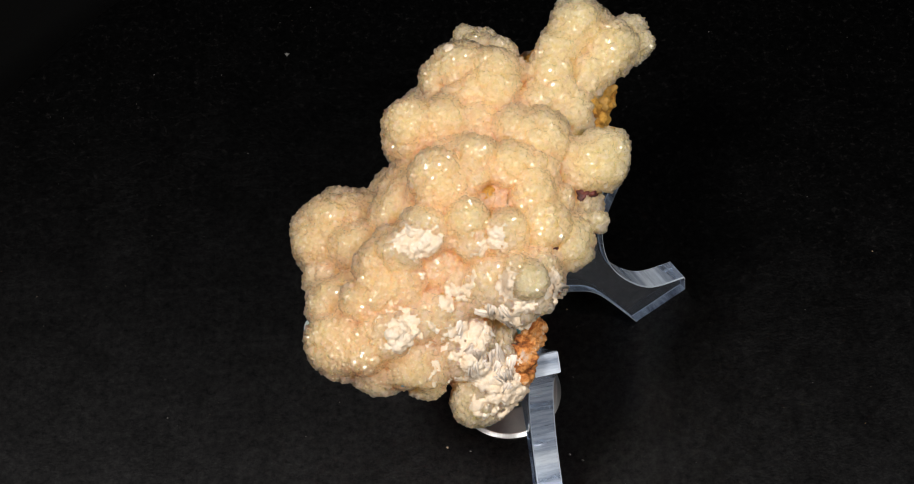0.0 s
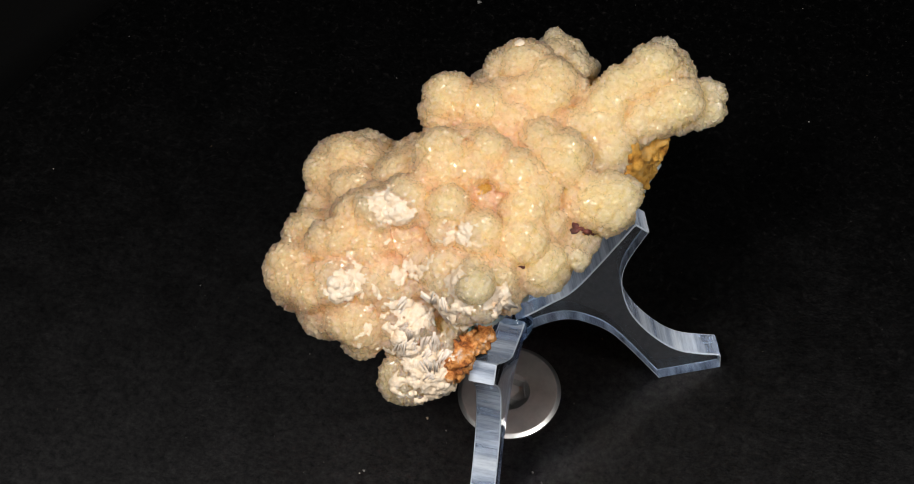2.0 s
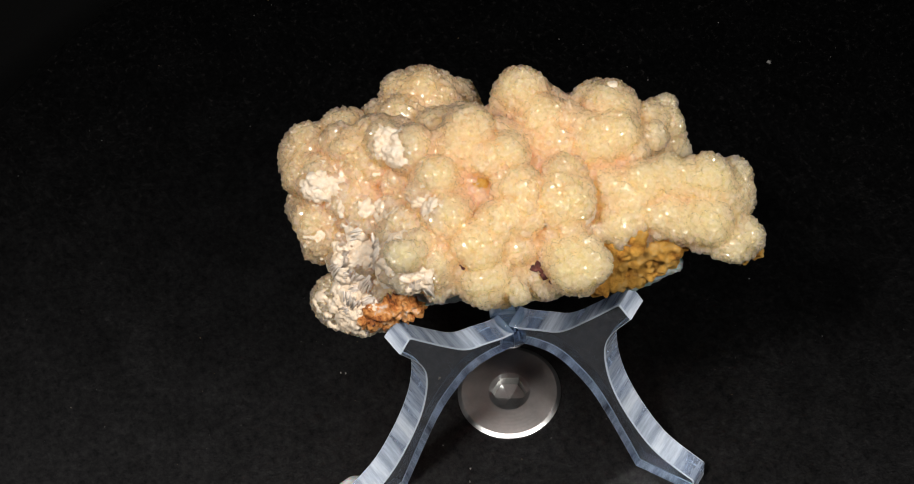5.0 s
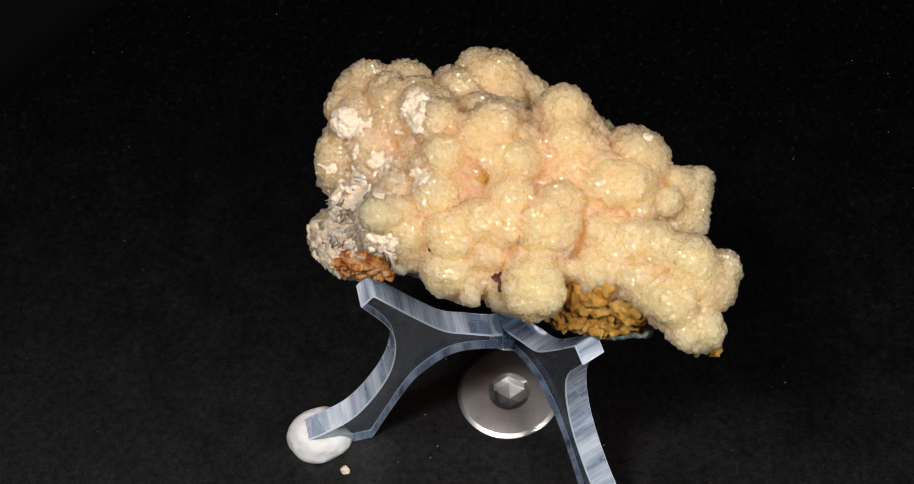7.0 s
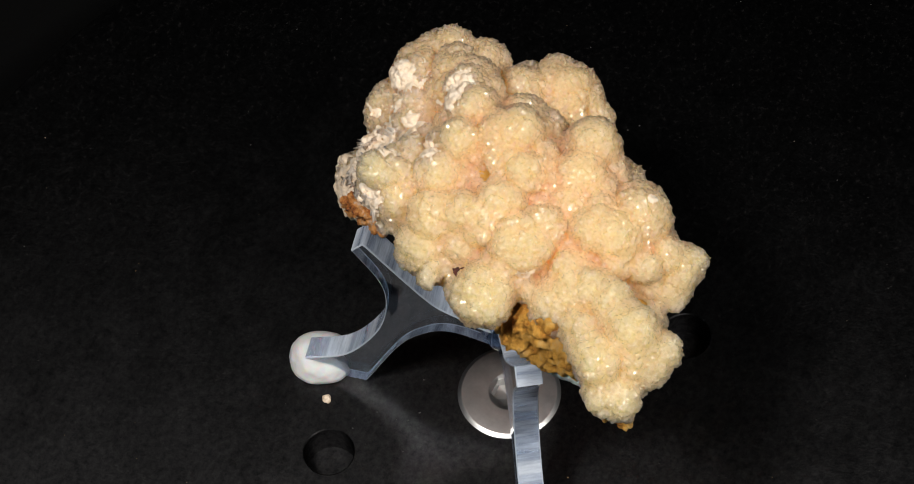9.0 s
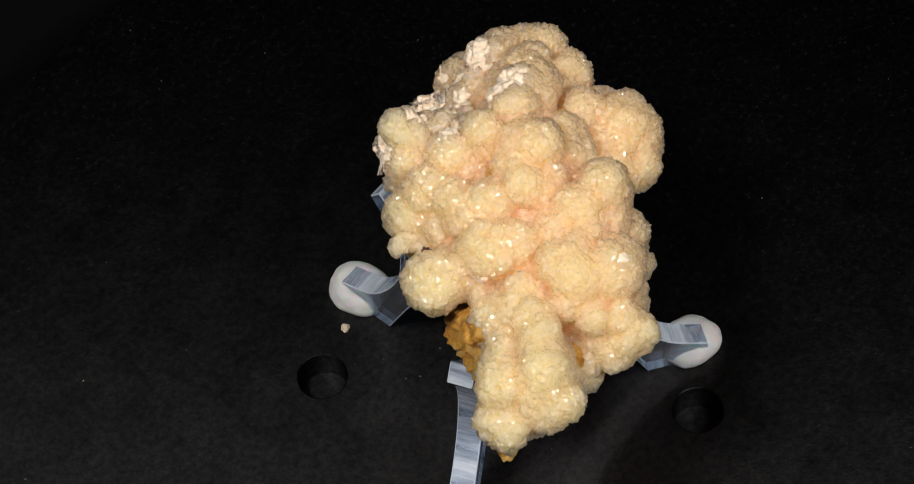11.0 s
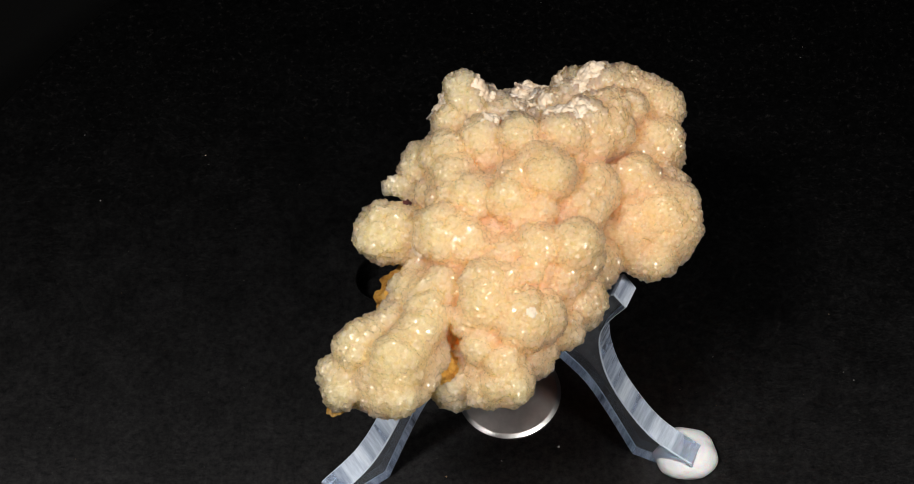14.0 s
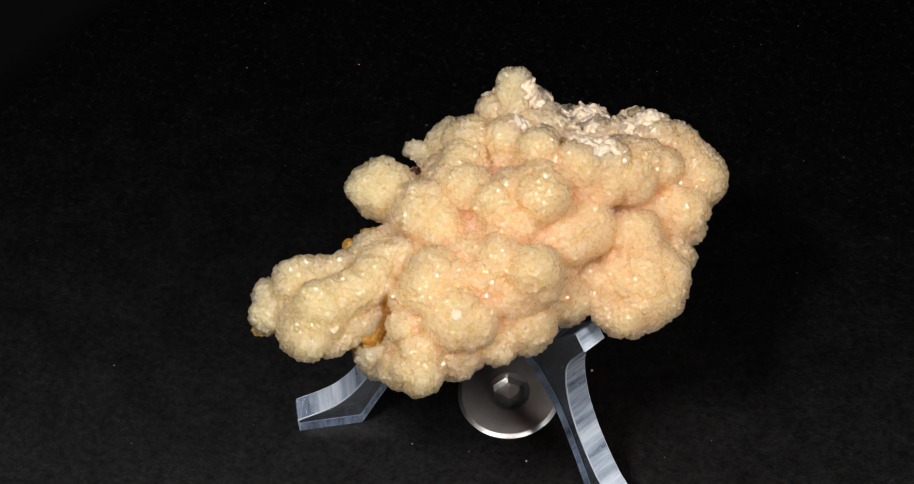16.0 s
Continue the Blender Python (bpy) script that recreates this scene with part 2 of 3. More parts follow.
def melt(capsules, step, blend):
    """The skin of a smooth union of tapered capsules (ax, ay, az, ar, bx, by, bz, br), in mm: points and quads."""
    caps = np.array(capsules, float)
    lo = np.minimum((caps[:, 0:3] - caps[:, 3:4]).min(0), (caps[:, 4:7] - caps[:, 7:8]).min(0)) - 3
    hi = np.maximum((caps[:, 0:3] + caps[:, 3:4]).max(0), (caps[:, 4:7] + caps[:, 7:8]).max(0)) + 3
    n = np.ceil((hi - lo) / step).astype(int) + 1
    field = np.full(n, 4.0, np.float32)
    axes = [lo[a] + step * np.arange(n[a]) for a in range(3)]
    for c in caps:
        a, ra, b, rb = c[0:3], c[3], c[4:7], c[7]
        r = max(ra, rb) + 2.5
        s = [slice(max(0, int((min(a[i], b[i]) - r - lo[i]) / step)), int((max(a[i], b[i]) + r - lo[i]) / step) + 1) for i in range(3)]
        x, y, z = np.meshgrid(*[axes[i][s[i]] for i in range(3)], indexing="ij", sparse=True)
        ab = b - a
        h = np.clip(((x - a[0]) * ab[0] + (y - a[1]) * ab[1] + (z - a[2]) * ab[2]) / max(ab @ ab, 1e-6), 0, 1)
        d = np.sqrt((x - a[0] - h * ab[0]) ** 2 + (y - a[1] - h * ab[1]) ** 2 + (z - a[2] - h * ab[2]) ** 2) - (ra + (rb - ra) * h)
        old = field[s[0], s[1], s[2]]
        k = np.maximum(blend - np.abs(old - d), 0) / blend
        field[s[0], s[1], s[2]] = np.minimum(old, d) - k * k * blend * 0.25
    return skin(field, lo, step)


def skin(field, lo, step):
    """Surface nets: one point in each cell that the zero level crosses, one quad for each crossed edge."""
    inside = field < 0
    n = np.array(field.shape)
    total, count = np.zeros((*(n - 1), 3), np.float32), np.zeros(n - 1, np.float32)
    corner = lambda o: tuple(slice(o[a], n[a] - 1 + o[a]) for a in range(3))
    for axis in range(3):
        others = [a for a in range(3) if a != axis]
        for u in (0, 1):
            for v in (0, 1):
                o = [0, 0, 0]
                o[others[0]], o[others[1]] = u, v
                e = list(o)
                e[axis] = 1
                fa, fb = field[corner(o)], field[corner(e)]
                cross = (fa < 0) != (fb < 0)
                t = np.where(cross, fa / np.where(cross, fa - fb, 1), 0)
                for a in range(3):
                    total[..., a] += np.where(cross, t if a == axis else o[a], 0)
                count += cross
    used = count > 0
    index = np.full(n - 1, -1, np.int64)
    index[used] = np.arange(used.sum())
    where = np.argwhere(used)
    points = lo + step * (where + total[used] / count[used][:, None])
    quads = []
    for axis in range(3):
        u, v = [a for a in range(3) if a != axis]
        a0 = [slice(1, n[a] - 1) for a in range(3)]
        a0[axis] = slice(0, n[axis] - 1)
        a1 = list(a0)
        a1[axis] = slice(1, n[axis])
        fa, fb = inside[tuple(a0)], inside[tuple(a1)]
        for flip in (False, True):
            cells_at = np.argwhere((fb & ~fa) if flip else (fa & ~fb))
            if not len(cells_at):
                continue
            at = cells_at.copy()
            at[:, u] += 1
            at[:, v] += 1
            ring = []
            for du, dv in ((0, 0), (-1, 0), (-1, -1), (0, -1)):
                c = at.copy()
                c[:, u] += du
                c[:, v] += dv
                ring.append(index[c[:, 0], c[:, 1], c[:, 2]])
            q = np.stack(ring, 1)
            if flip != (axis == 1):
                q = q[:, ::-1]
            quads.append(q)
    return points, np.concatenate(quads)


def normals(points, quads):
    d = np.cross(points[quads[:, 2]] - points[quads[:, 0]], points[quads[:, 3]] - points[quads[:, 1]])
    out = np.zeros_like(points)
    for i in range(4):
        np.add.at(out, quads[:, i], d)
    return out / np.maximum(np.linalg.norm(out, axis=1, keepdims=True), 1e-9)


def to_mesh(name, points, faces):
    me = bpy.data.meshes.new(name)
    k = faces.shape[1]
    me.vertices.add(len(points))
    me.vertices.foreach_set("co", np.ascontiguousarray(points * MM, dtype=np.float32).ravel())
    me.loops.add(faces.size)
    me.loops.foreach_set("vertex_index", np.ascontiguousarray(faces, dtype=np.int32).ravel())
    me.polygons.add(len(faces))
    me.polygons.foreach_set("loop_start", np.arange(0, faces.size, k, dtype=np.int32))
    me.update(calc_edges=True)
    me.validate()
    return me


def thing(name, label, category):
    return tagged(new(name), label, category)


# ---------------------------------------------------------------- the surroundings
def sheet(name, corners, mat, label):
    bm = bmesh.new()
    v = [bm.verts.new(c) for c in corners]
    f = bm.faces.new(v)
    bm.normal_update()
    out = bmesh.ops.extrude_face_region(bm, geom=[f])
    bmesh.ops.translate(bm, vec=-0.01 * f.normal, verts=[g for g in out["geom"] if isinstance(g, bmesh.types.BMVert)])
    bmesh.ops.recalc_face_normals(bm, faces=bm.faces)
    me = bpy.data.meshes.new(name)
    bm.to_mesh(me)
    bm.free()
    me.materials.append(mat)
    return tagged(new(name, me), label, "backdrop", kind="structure")


sheet("ground", [(-1.5, -1.5, -0.035), (1.5, -1.5, -0.035), (1.5, 1.2, -0.035), (-1.5, 1.2, -0.035)], CLOTH, "matte black cloth under the turntable")
sheet("backdrop", [(-1.5, 1.2, -0.035), (1.5, 1.2, -0.035), (1.5, 1.2, 1.5), (-1.5, 1.2, 1.5)], CLOTH, "matte black cloth hung behind the turntable")


# ---------------------------------------------------------------- the turntable
HOLES = ((23.2, -25.3), (-23.0, 25.2))


def ring(bm, x, y, r, z, n):
    vs = [bm.verts.new(((x + r * math.cos(2 * math.pi * i / n)) * MM, (y + r * math.sin(2 * math.pi * i / n)) * MM, z * MM)) for i in range(n)]
    return vs, [bm.edges.new((vs[i], vs[(i + 1) % n])) for i in range(n)]


def bridge(bm, a, b):
    for i in range(len(a)):
        j = (i + 1) % len(a)
        bm.faces.new((a[i], a[j], b[j], b[i]))


def build_turntable():
    table = thing("turntable", "round matte black plastic turntable with two drilled holes", "turntable")
    bm = bmesh.new()
    edges = []
    rims = []
    for x, y, r, n in ((0, 0, 117.4, 160), (0, 0, 6.0, 48), *((hx, hy, 4.7, 40) for hx, hy in HOLES)):
        vs, es = ring(bm, x, y, r, 0, n)
        edges += es
        rims.append((x, y, r, n, vs))
    bmesh.ops.triangle_fill(bm, use_beauty=True, edges=edges)
    for x, y, r, n, vs in rims:
        grow = 1 if r > 100 else -1
        a, _ = ring(bm, x, y, r + 0.2 * grow, -0.2, n)
        b, _ = ring(bm, x, y, r + 0.2 * grow, -7, n)
        bridge(bm, vs, a)
        bridge(bm, a, b)
    bmesh.ops.recalc_face_normals(bm, faces=bm.faces)
    part("disc", bm, BLACK, table)
    bm = bmesh.new()
    a, _ = ring(bm, 0, 0, 117.6, -7.05, 120)
    b, _ = ring(bm, 0, 0, 112, -14, 120)
    bm.faces.new(a)
    bridge(bm, a, b)
    bm.faces.new(b)
    bmesh.ops.recalc_face_normals(bm, faces=bm.faces)
    part("under_plate", bm, BLACK, table)
    return table


def build_base():
    base = thing("pedestal", "low black round pedestal under the turntable", "pedestal")
    bm = bmesh.new()
    rings = [ring(bm, 0, 0, r, z, 96)[0] for r, z in ((96, -14.2), (98, -16), (98, -33), (96, -34.9))]
    for a, b in zip(rings, rings[1:]):
        bridge(bm, a, b)
    bm.faces.new(rings[0])
    bm.faces.new(rings[-1])
    bmesh.ops.recalc_face_normals(bm, faces=bm.faces)
    part("housing", bm, CLOTH, base)


def build_screw():
    screw = thing("hex_socket_screw", "steel flat-headed screw with a hexagon socket, in the turntable's middle", "screw")
    bm = bmesh.new()
    n = 72
    outer = [ring(bm, 0, 0, r, z, n)[0] for r, z in ((5.6, -6), (5.6, 0.05), (9.1, 0.05), (9.35, 0.12), (9.35, 0.28), (8.7, 0.64), (8.5, 0.68), (3.75, 0.68))]
    for a, b in zip(outer, outer[1:]):
        bridge(bm, a, b)
    bmesh.ops.recalc_face_normals(bm, faces=bm.faces)
    # chamfer faces get the lightened steel, so the rim's glint is partly colour
    for f in bm.faces:
        if 0.2 < f.normal.z < 0.93:
            f.material_index = 1
    head = smooth(part("head", bm, (STEEL, GLINT_STEEL), screw))
    head.data.set_sharp_from_angle(angle=radians(25))
    bm = bmesh.new()

    def hexagon(r, z):
        out = []
        for i in range(n):
            a = 2 * math.pi * i / n + 0.3
            d = r * math.cos(math.pi / 6) / math.cos((a - 0.3) % (math.pi / 3) - math.pi / 6)
            out.append(bm.verts.new((d * math.cos(a - 0.3) * MM, d * math.sin(a - 0.3) * MM, z * MM)))
        return out
    rim, _ = ring(bm, 0, 0, 3.75, 0.68, n)
    top, low = hexagon(3.2, 0.5), hexagon(3.1, -1.7)
    bridge(bm, rim, top)
    bridge(bm, top, low)
    tip = bm.verts.new((0, 0, -2.2 * MM))
    for i in range(n):
        bm.faces.new((low[i], low[(i + 1) % n], tip))
    bmesh.ops.recalc_face_normals(bm, faces=bm.faces)
    for f in bm.faces:
        if f.normal.z < -0.1:
            f.normal_flip()
    part("socket", bm, GLINT_STEEL, screw, "bright hexagonal socket")
    return screw


# ---------------------------------------------------------------- the acrylic stand
STAND_AT = (1.0, 0.3)
ARMS = (-80.4, 32.3, 154.5)


def curve_through(points, per=6):
    """A smooth line through points."""
    p = [points[0], *points, points[-1]]
    out = []
    for i in range(1, len(p) - 2):
        for s in range(per):
            t = s / per
            out.append(tuple(0.5 * (2 * p[i][a] + (p[i + 1][a] - p[i - 1][a]) * t + (2 * p[i - 1][a] - 5 * p[i][a] + 4 * p[i + 1][a] - p[i + 2][a]) * t * t
                                    + (3 * p[i][a] - p[i - 1][a] - 3 * p[i + 1][a] + p[i + 2][a]) * t ** 3) for a in (0, 1)))
    return out + [points[-1]]


def build_stand():
    stand = thing("display_stand", "clear acrylic three-legged easel with curved arms", "display stand")
    under = curve_through([(0.9, 24.2), (3.0, 24.9), (6.0, 26.0), (9.7, 26.2), (13.4, 23.8), (18.3, 17.4), (26.0, 0.1)])
    foot = [(37.4, 0.1), (37.4, 4.0)]
    outer = curve_through([(37.2, 4.6), (30.0, 8.6), (25.0, 15.6), (21.2, 24.5), (19.7, 34.0), (20.6, 41.0), (24.4, 49.6)])
    tip = [(22.2, 52.6)]
    upper = curve_through([(21.6, 52.0), (15.6, 42.0), (11.0, 35.2), (7.0, 32.4), (3.0, 29.9), (0.9, 29.2)])
    outline = under + foot + outer + tip + upper
    half = 2.2
    for turn in ARMS:
        bm = bmesh.new()
        sides = []
        for s in (-1, 1):
            sides.append([bm.verts.new((r * MM, s * half * MM, z * MM)) for r, z in outline])
        faces = [bm.faces.new(sides[0]), bm.faces.new(sides[1])]
        for i in range(len(outline)):
            j = (i + 1) % len(outline)
            f = bm.faces.new((sides[0][i], sides[0][j], sides[1][j], sides[1][i]))
            f.material_index = 1
        bmesh.ops.recalc_face_normals(bm, faces=bm.faces)
        bmesh.ops.bevel(bm, geom=[e for f in faces for e in f.edges], offset=0.22 * MM, segments=2, affect="EDGES", profile=0.5)
        bm.normal_update()
        # bevel faces take the pale arris colour that paints the glint lines
        for f in bm.faces:
            if 0.1 < abs(f.normal.y) < 0.97:
                f.material_index = 2
        ob = part("plate", bm, (ACRYLIC, EDGE, RIM_GLINT), stand)
        ob.matrix_basis = pose(STAND_AT[0] * MM, STAND_AT[1] * MM, 0.0001, -1.7, 0, turn)
    bm = bmesh.new()
    rings = [ring(bm, STAND_AT[0] + 0.3, STAND_AT[1] + 0.3, r, z, 32)[0] for r, z in ((2.2, 23.6), (3.2, 24.1), (3.6, 25.4), (3.6, 27.8), (3.0, 29.4), (1.9, 30.2), (0.7, 30.5))]
    for a, b in zip(rings, rings[1:]):
        bridge(bm, a, b)
    bm.faces.new(rings[0])
    bm.faces.new(rings[-1])
    bmesh.ops.recalc_face_normals(bm, faces=bm.faces)
    smooth(part("hub", bm, ACRYLIC, stand, "clear hub where the arms meet")).data.set_sharp_from_angle(angle=radians(30))
    return stand


def build_putty(name, x, y, turn, size, seed):
    lump = [(0, 0, 2.0, 4.4, 0, 0, 2.2, 4.2), (-2.2, 0.6, 1.8, 3.4, 1.6, -0.4, 2.0, 3.6), (1.2, 1.6, 1.4, 3.6, -1.0, -1.6, 1.6, 3.4), (2.6, -1.2, 1.2, 2.6, 2.4, 1.2, 1.2, 2.6)]
    p, q = melt([tuple(v * size for v in c) for c in lump], 0.35, 2.0)
    n = normals(p, q)
    p = p + n * (0.35 * wobble(p, 3.2, seed) + 0.10 * wobble(p, 1.1, seed + 3))[:, None]
    # a thumb's dent on top, and the flat underside
    dent = np.exp(-((p[:, 0] - 0.8) ** 2 + (p[:, 1] + 0.5) ** 2) / 5.0)
    p[:, 2] -= 1.9 * dent * (p[:, 2] > 2)
    p[:, 2] = np.maximum(0.78 * p[:, 2], 0.02)
    ob = new(name, to_mesh(name, p, q))
    ob.data.materials.append(PUTTY)
    smooth(ob)
    tagged(ob, "pressed lump of white putty holding the stand's foot", "putty", "putty on the stand's feet")
    ob.matrix_world = pose(x * MM, y * MM, 0, 0, 0, turn)
    return ob


# ---------------------------------------------------------------- the specimen
# Lobes of the druse: x, y, z of the middle and the radius, in mm.
LOBES_BACK = [
    (-19.0, -14.1, 68.1, 4.0), (-22.8, -16.6, 66.8, 3.0), (-18.1, -22.4, 64.7, 4.0), (-20.1, -22.3, 64.3, 3.7), (-23.1, -4.9, 63.5, 4.1),
    (-27.2, 2.2, 62.7, 2.3), (-26.3, -0.3, 61.5, 3.3), (-23.1, -11.7, 61.1, 3.7), (-23.5, 4.0, 60.9, 2.9), (-24.9, -21.7, 60.8, 4.7),
    (-26.2, -13.9, 60.8, 4.7), (-30.0, -1.5, 60.1, 3.7), (-25.1, -20.1, 59.4, 6.2), (-29.8, 0.9, 58.7, 4.0), (-27.5, -13.4, 58.0, 4.2),
    (-28.5, -7.0, 57.6, 3.6), (-28.5, 3.7, 57.4, 3.6), (-25.4, 5.5, 57.2, 4.5), (-20.4, -22.8, 56.7, 5.2),
]
LOBES_LOW = [
    (4.4, -18.5, 72.0, 2.9), (-16.0, -14.9, 68.2, 3.8), (5.6, -18.9, 67.3, 2.9), (5.8, -14.7, 67.3, 4.0), (-1.5, -15.2, 66.3, 5.1),
    (2.4, -18.4, 66.1, 4.1), (-13.4, -20.5, 64.5, 3.4), (5.2, -13.3, 63.9, 4.6), (7.5, -14.5, 63.6, 2.8), (-10.3, -18.2, 62.5, 5.0),
    (-15.3, -25.3, 59.9, 4.1), (-6.7, -21.7, 57.8, 5.4), (-13.1, -26.1, 55.8, 3.3), (-3.0, -23.4, 51.4, 6.5), (-5.0, -26.9, 50.1, 4.8),
]
LOBES_CROWN = [
    (-8.9, 0.5, 74.4, 4.5), (-2.4, 4.3, 73.9, 3.5), (-3.5, 0.7, 73.9, 3.2), (-4.4, -7.6, 73.7, 3.6), (-7.7, -2.2, 73.2, 3.5),
    (-11.5, -8.4, 72.6, 4.3), (-15.4, -11.2, 71.8, 3.8), (-4.8, 5.8, 71.7, 3.6), (-7.0, 12.3, 71.6, 4.4), (-3.9, -10.3, 70.9, 3.1),
    (-5.5, 15.8, 70.0, 4.0), (-2.0, 13.2, 69.7, 4.4), (-16.1, -9.7, 69.6, 4.4), (-12.0, 11.9, 69.3, 5.4), (-3.3, -2.7, 68.7, 3.6),
    (-10.4, 14.5, 67.7, 4.6), (-14.0, 2.1, 67.3, 4.6), (-15.2, -1.4, 66.1, 5.2), (-12.2, 16.1, 61.4, 5.3), (-15.7, 7.4, 58.5, 4.8),
]
LOBES_FRONT = [
    (3.3, 2.7, 72.2, 4.2), (1.6, 18.8, 71.6, 4.2), (1.3, -9.1, 71.0, 4.0), (7.8, 8.5, 70.6, 5.2), (6.1, 1.2, 70.5, 4.7),
    (7.4, -6.9, 69.0, 4.5), (19.4, 7.3, 68.5, 3.1), (11.4, 19.1, 68.4, 3.7), (17.4, 5.6, 67.1, 4.9), (8.4, -1.0, 66.4, 4.3),
    (11.1, 6.4, 65.5, 5.1), (16.2, -4.5, 65.2, 1.8), (13.4, 16.9, 65.1, 4.7), (11.0, -7.8, 64.7, 4.5), (11.5, -5.6, 62.2, 3.9),
    (13.0, 1.6, 61.9, 4.7),
]
LOBES_END = [
    (1.7, 22.0, 71.4, 4.0), (16.0, 30.6, 70.6, 4.1), (12.3, 25.7, 70.4, 3.4), (11.2, 21.5, 69.6, 3.4), (-3.7, 23.8, 69.2, 4.4),
    (4.0, 23.0, 69.0, 3.3), (22.1, 27.2, 68.8, 3.7), (-5.8, 22.7, 68.2, 4.9), (3.0, 27.3, 68.0, 2.9), (18.8, 31.5, 67.5, 3.6),
    (15.8, 35.6, 67.5, 2.9), (-0.6, 29.4, 66.5, 3.3), (15.9, 23.1, 65.9, 4.4), (18.1, 33.9, 65.7, 3.8), (26.8, 29.8, 65.4, 2.3),
    (14.0, 32.8, 65.3, 3.4), (-2.6, 33.6, 64.8, 2.3), (24.9, 32.1, 64.1, 3.3), (-0.4, 32.3, 63.3, 3.0), (25.5, 33.4, 62.8, 1.9),
    (-10.0, 21.7, 62.8, 3.7), (19.8, 30.6, 62.2, 4.2), (-4.2, 24.6, 62.0, 5.4),
]
LOBES_END_LOW = [
    (1.4, 31.3, 61.9, 3.4), (21.5, 30.9, 61.5, 3.0), (3.5, 32.5, 61.3, 1.8), (7.3, 28.3, 58.4, 4.6),
]
# Round nodules that stand proud of the lobes.
NODULES_CROWN = [
    (-7.5, -1.2, 72.9, 4.9), (6.3, -2.5, 70.6, 3.8), (3.8, -17.4, 70.5, 3.3), (-12.7, 12.3, 72.3, 4.2), (4.5, 10.6, 71.2, 3.9), (-7.2, 5.1, 71.9, 3.3),
    (1.2, 21.4, 70.6, 4.5), (17.3, 4.4, 67.7, 4.0), (-2.0, 17.8, 71.3, 3.3), (8.6, 16.8, 69.0, 3.2), (11.0, -6.3, 66.2, 3.0), (12.3, 20.9, 67.3, 3.0),
    (-19.0, -11.4, 68.5, 4.2), (-19.5, -15.4, 67.7, 4.0),
]
NODULES_ROUND = [
    (-1.0, 31.2, 63.5, 4.2), (16.2, 30.8, 67.9, 5.2), (-3.8, 23.5, 69.3, 5.3), (-26.2, 0.3, 58.3, 7.4), (-27.1, -20.2, 60.4, 4.9), (-27.4, -13.4, 60.4, 4.4),
    (-22.1, -23.2, 62.7, 4.0), (-13.2, -25.2, 58.4, 4.0), (-16.4, -3.1, 64.8, 3.6),
]
LOBES = LOBES_BACK + LOBES_LOW + LOBES_CROWN + LOBES_FRONT + LOBES_END + LOBES_END_LOW
SPINES = [
    ((-22, -17, 58), (-9, -8, 61), 5.2), ((-9, -8, 61), (1, 4, 62), 5.2), ((1, 4, 62), (7, 17, 62), 5.2), ((7, 17, 62), (18, 29, 64), 4.2), ((-23, 1, 56), (-9, 0, 61), 3.4),
    ((1, 28, 62), (2, 20, 63), 4.6), ((-5, -25, 52), (-8, -18, 60), 3.6), ((-4, 20, 62), (-11, 12, 62), 4.8), ((2, 4, 62), (11, 1, 62), 4.2),
    ((-10, -10, 65.5), (0, 0, 66), 5.4), ((0, 0, 66), (0, 12, 66.5), 5.4), ((0, 12, 66.5), (-4, 19, 66), 5.2), ((5, 4, 65.5), (5, 18, 65.5), 5.4), ((-10, -10, 65.5), (-9, 8, 66), 5.2), ((-6, -14, 64), (0, -13, 64), 5.0), ((-1.2, -1.5, 69.4), (-1.6, 0.5, 69.0), 2.8),
]


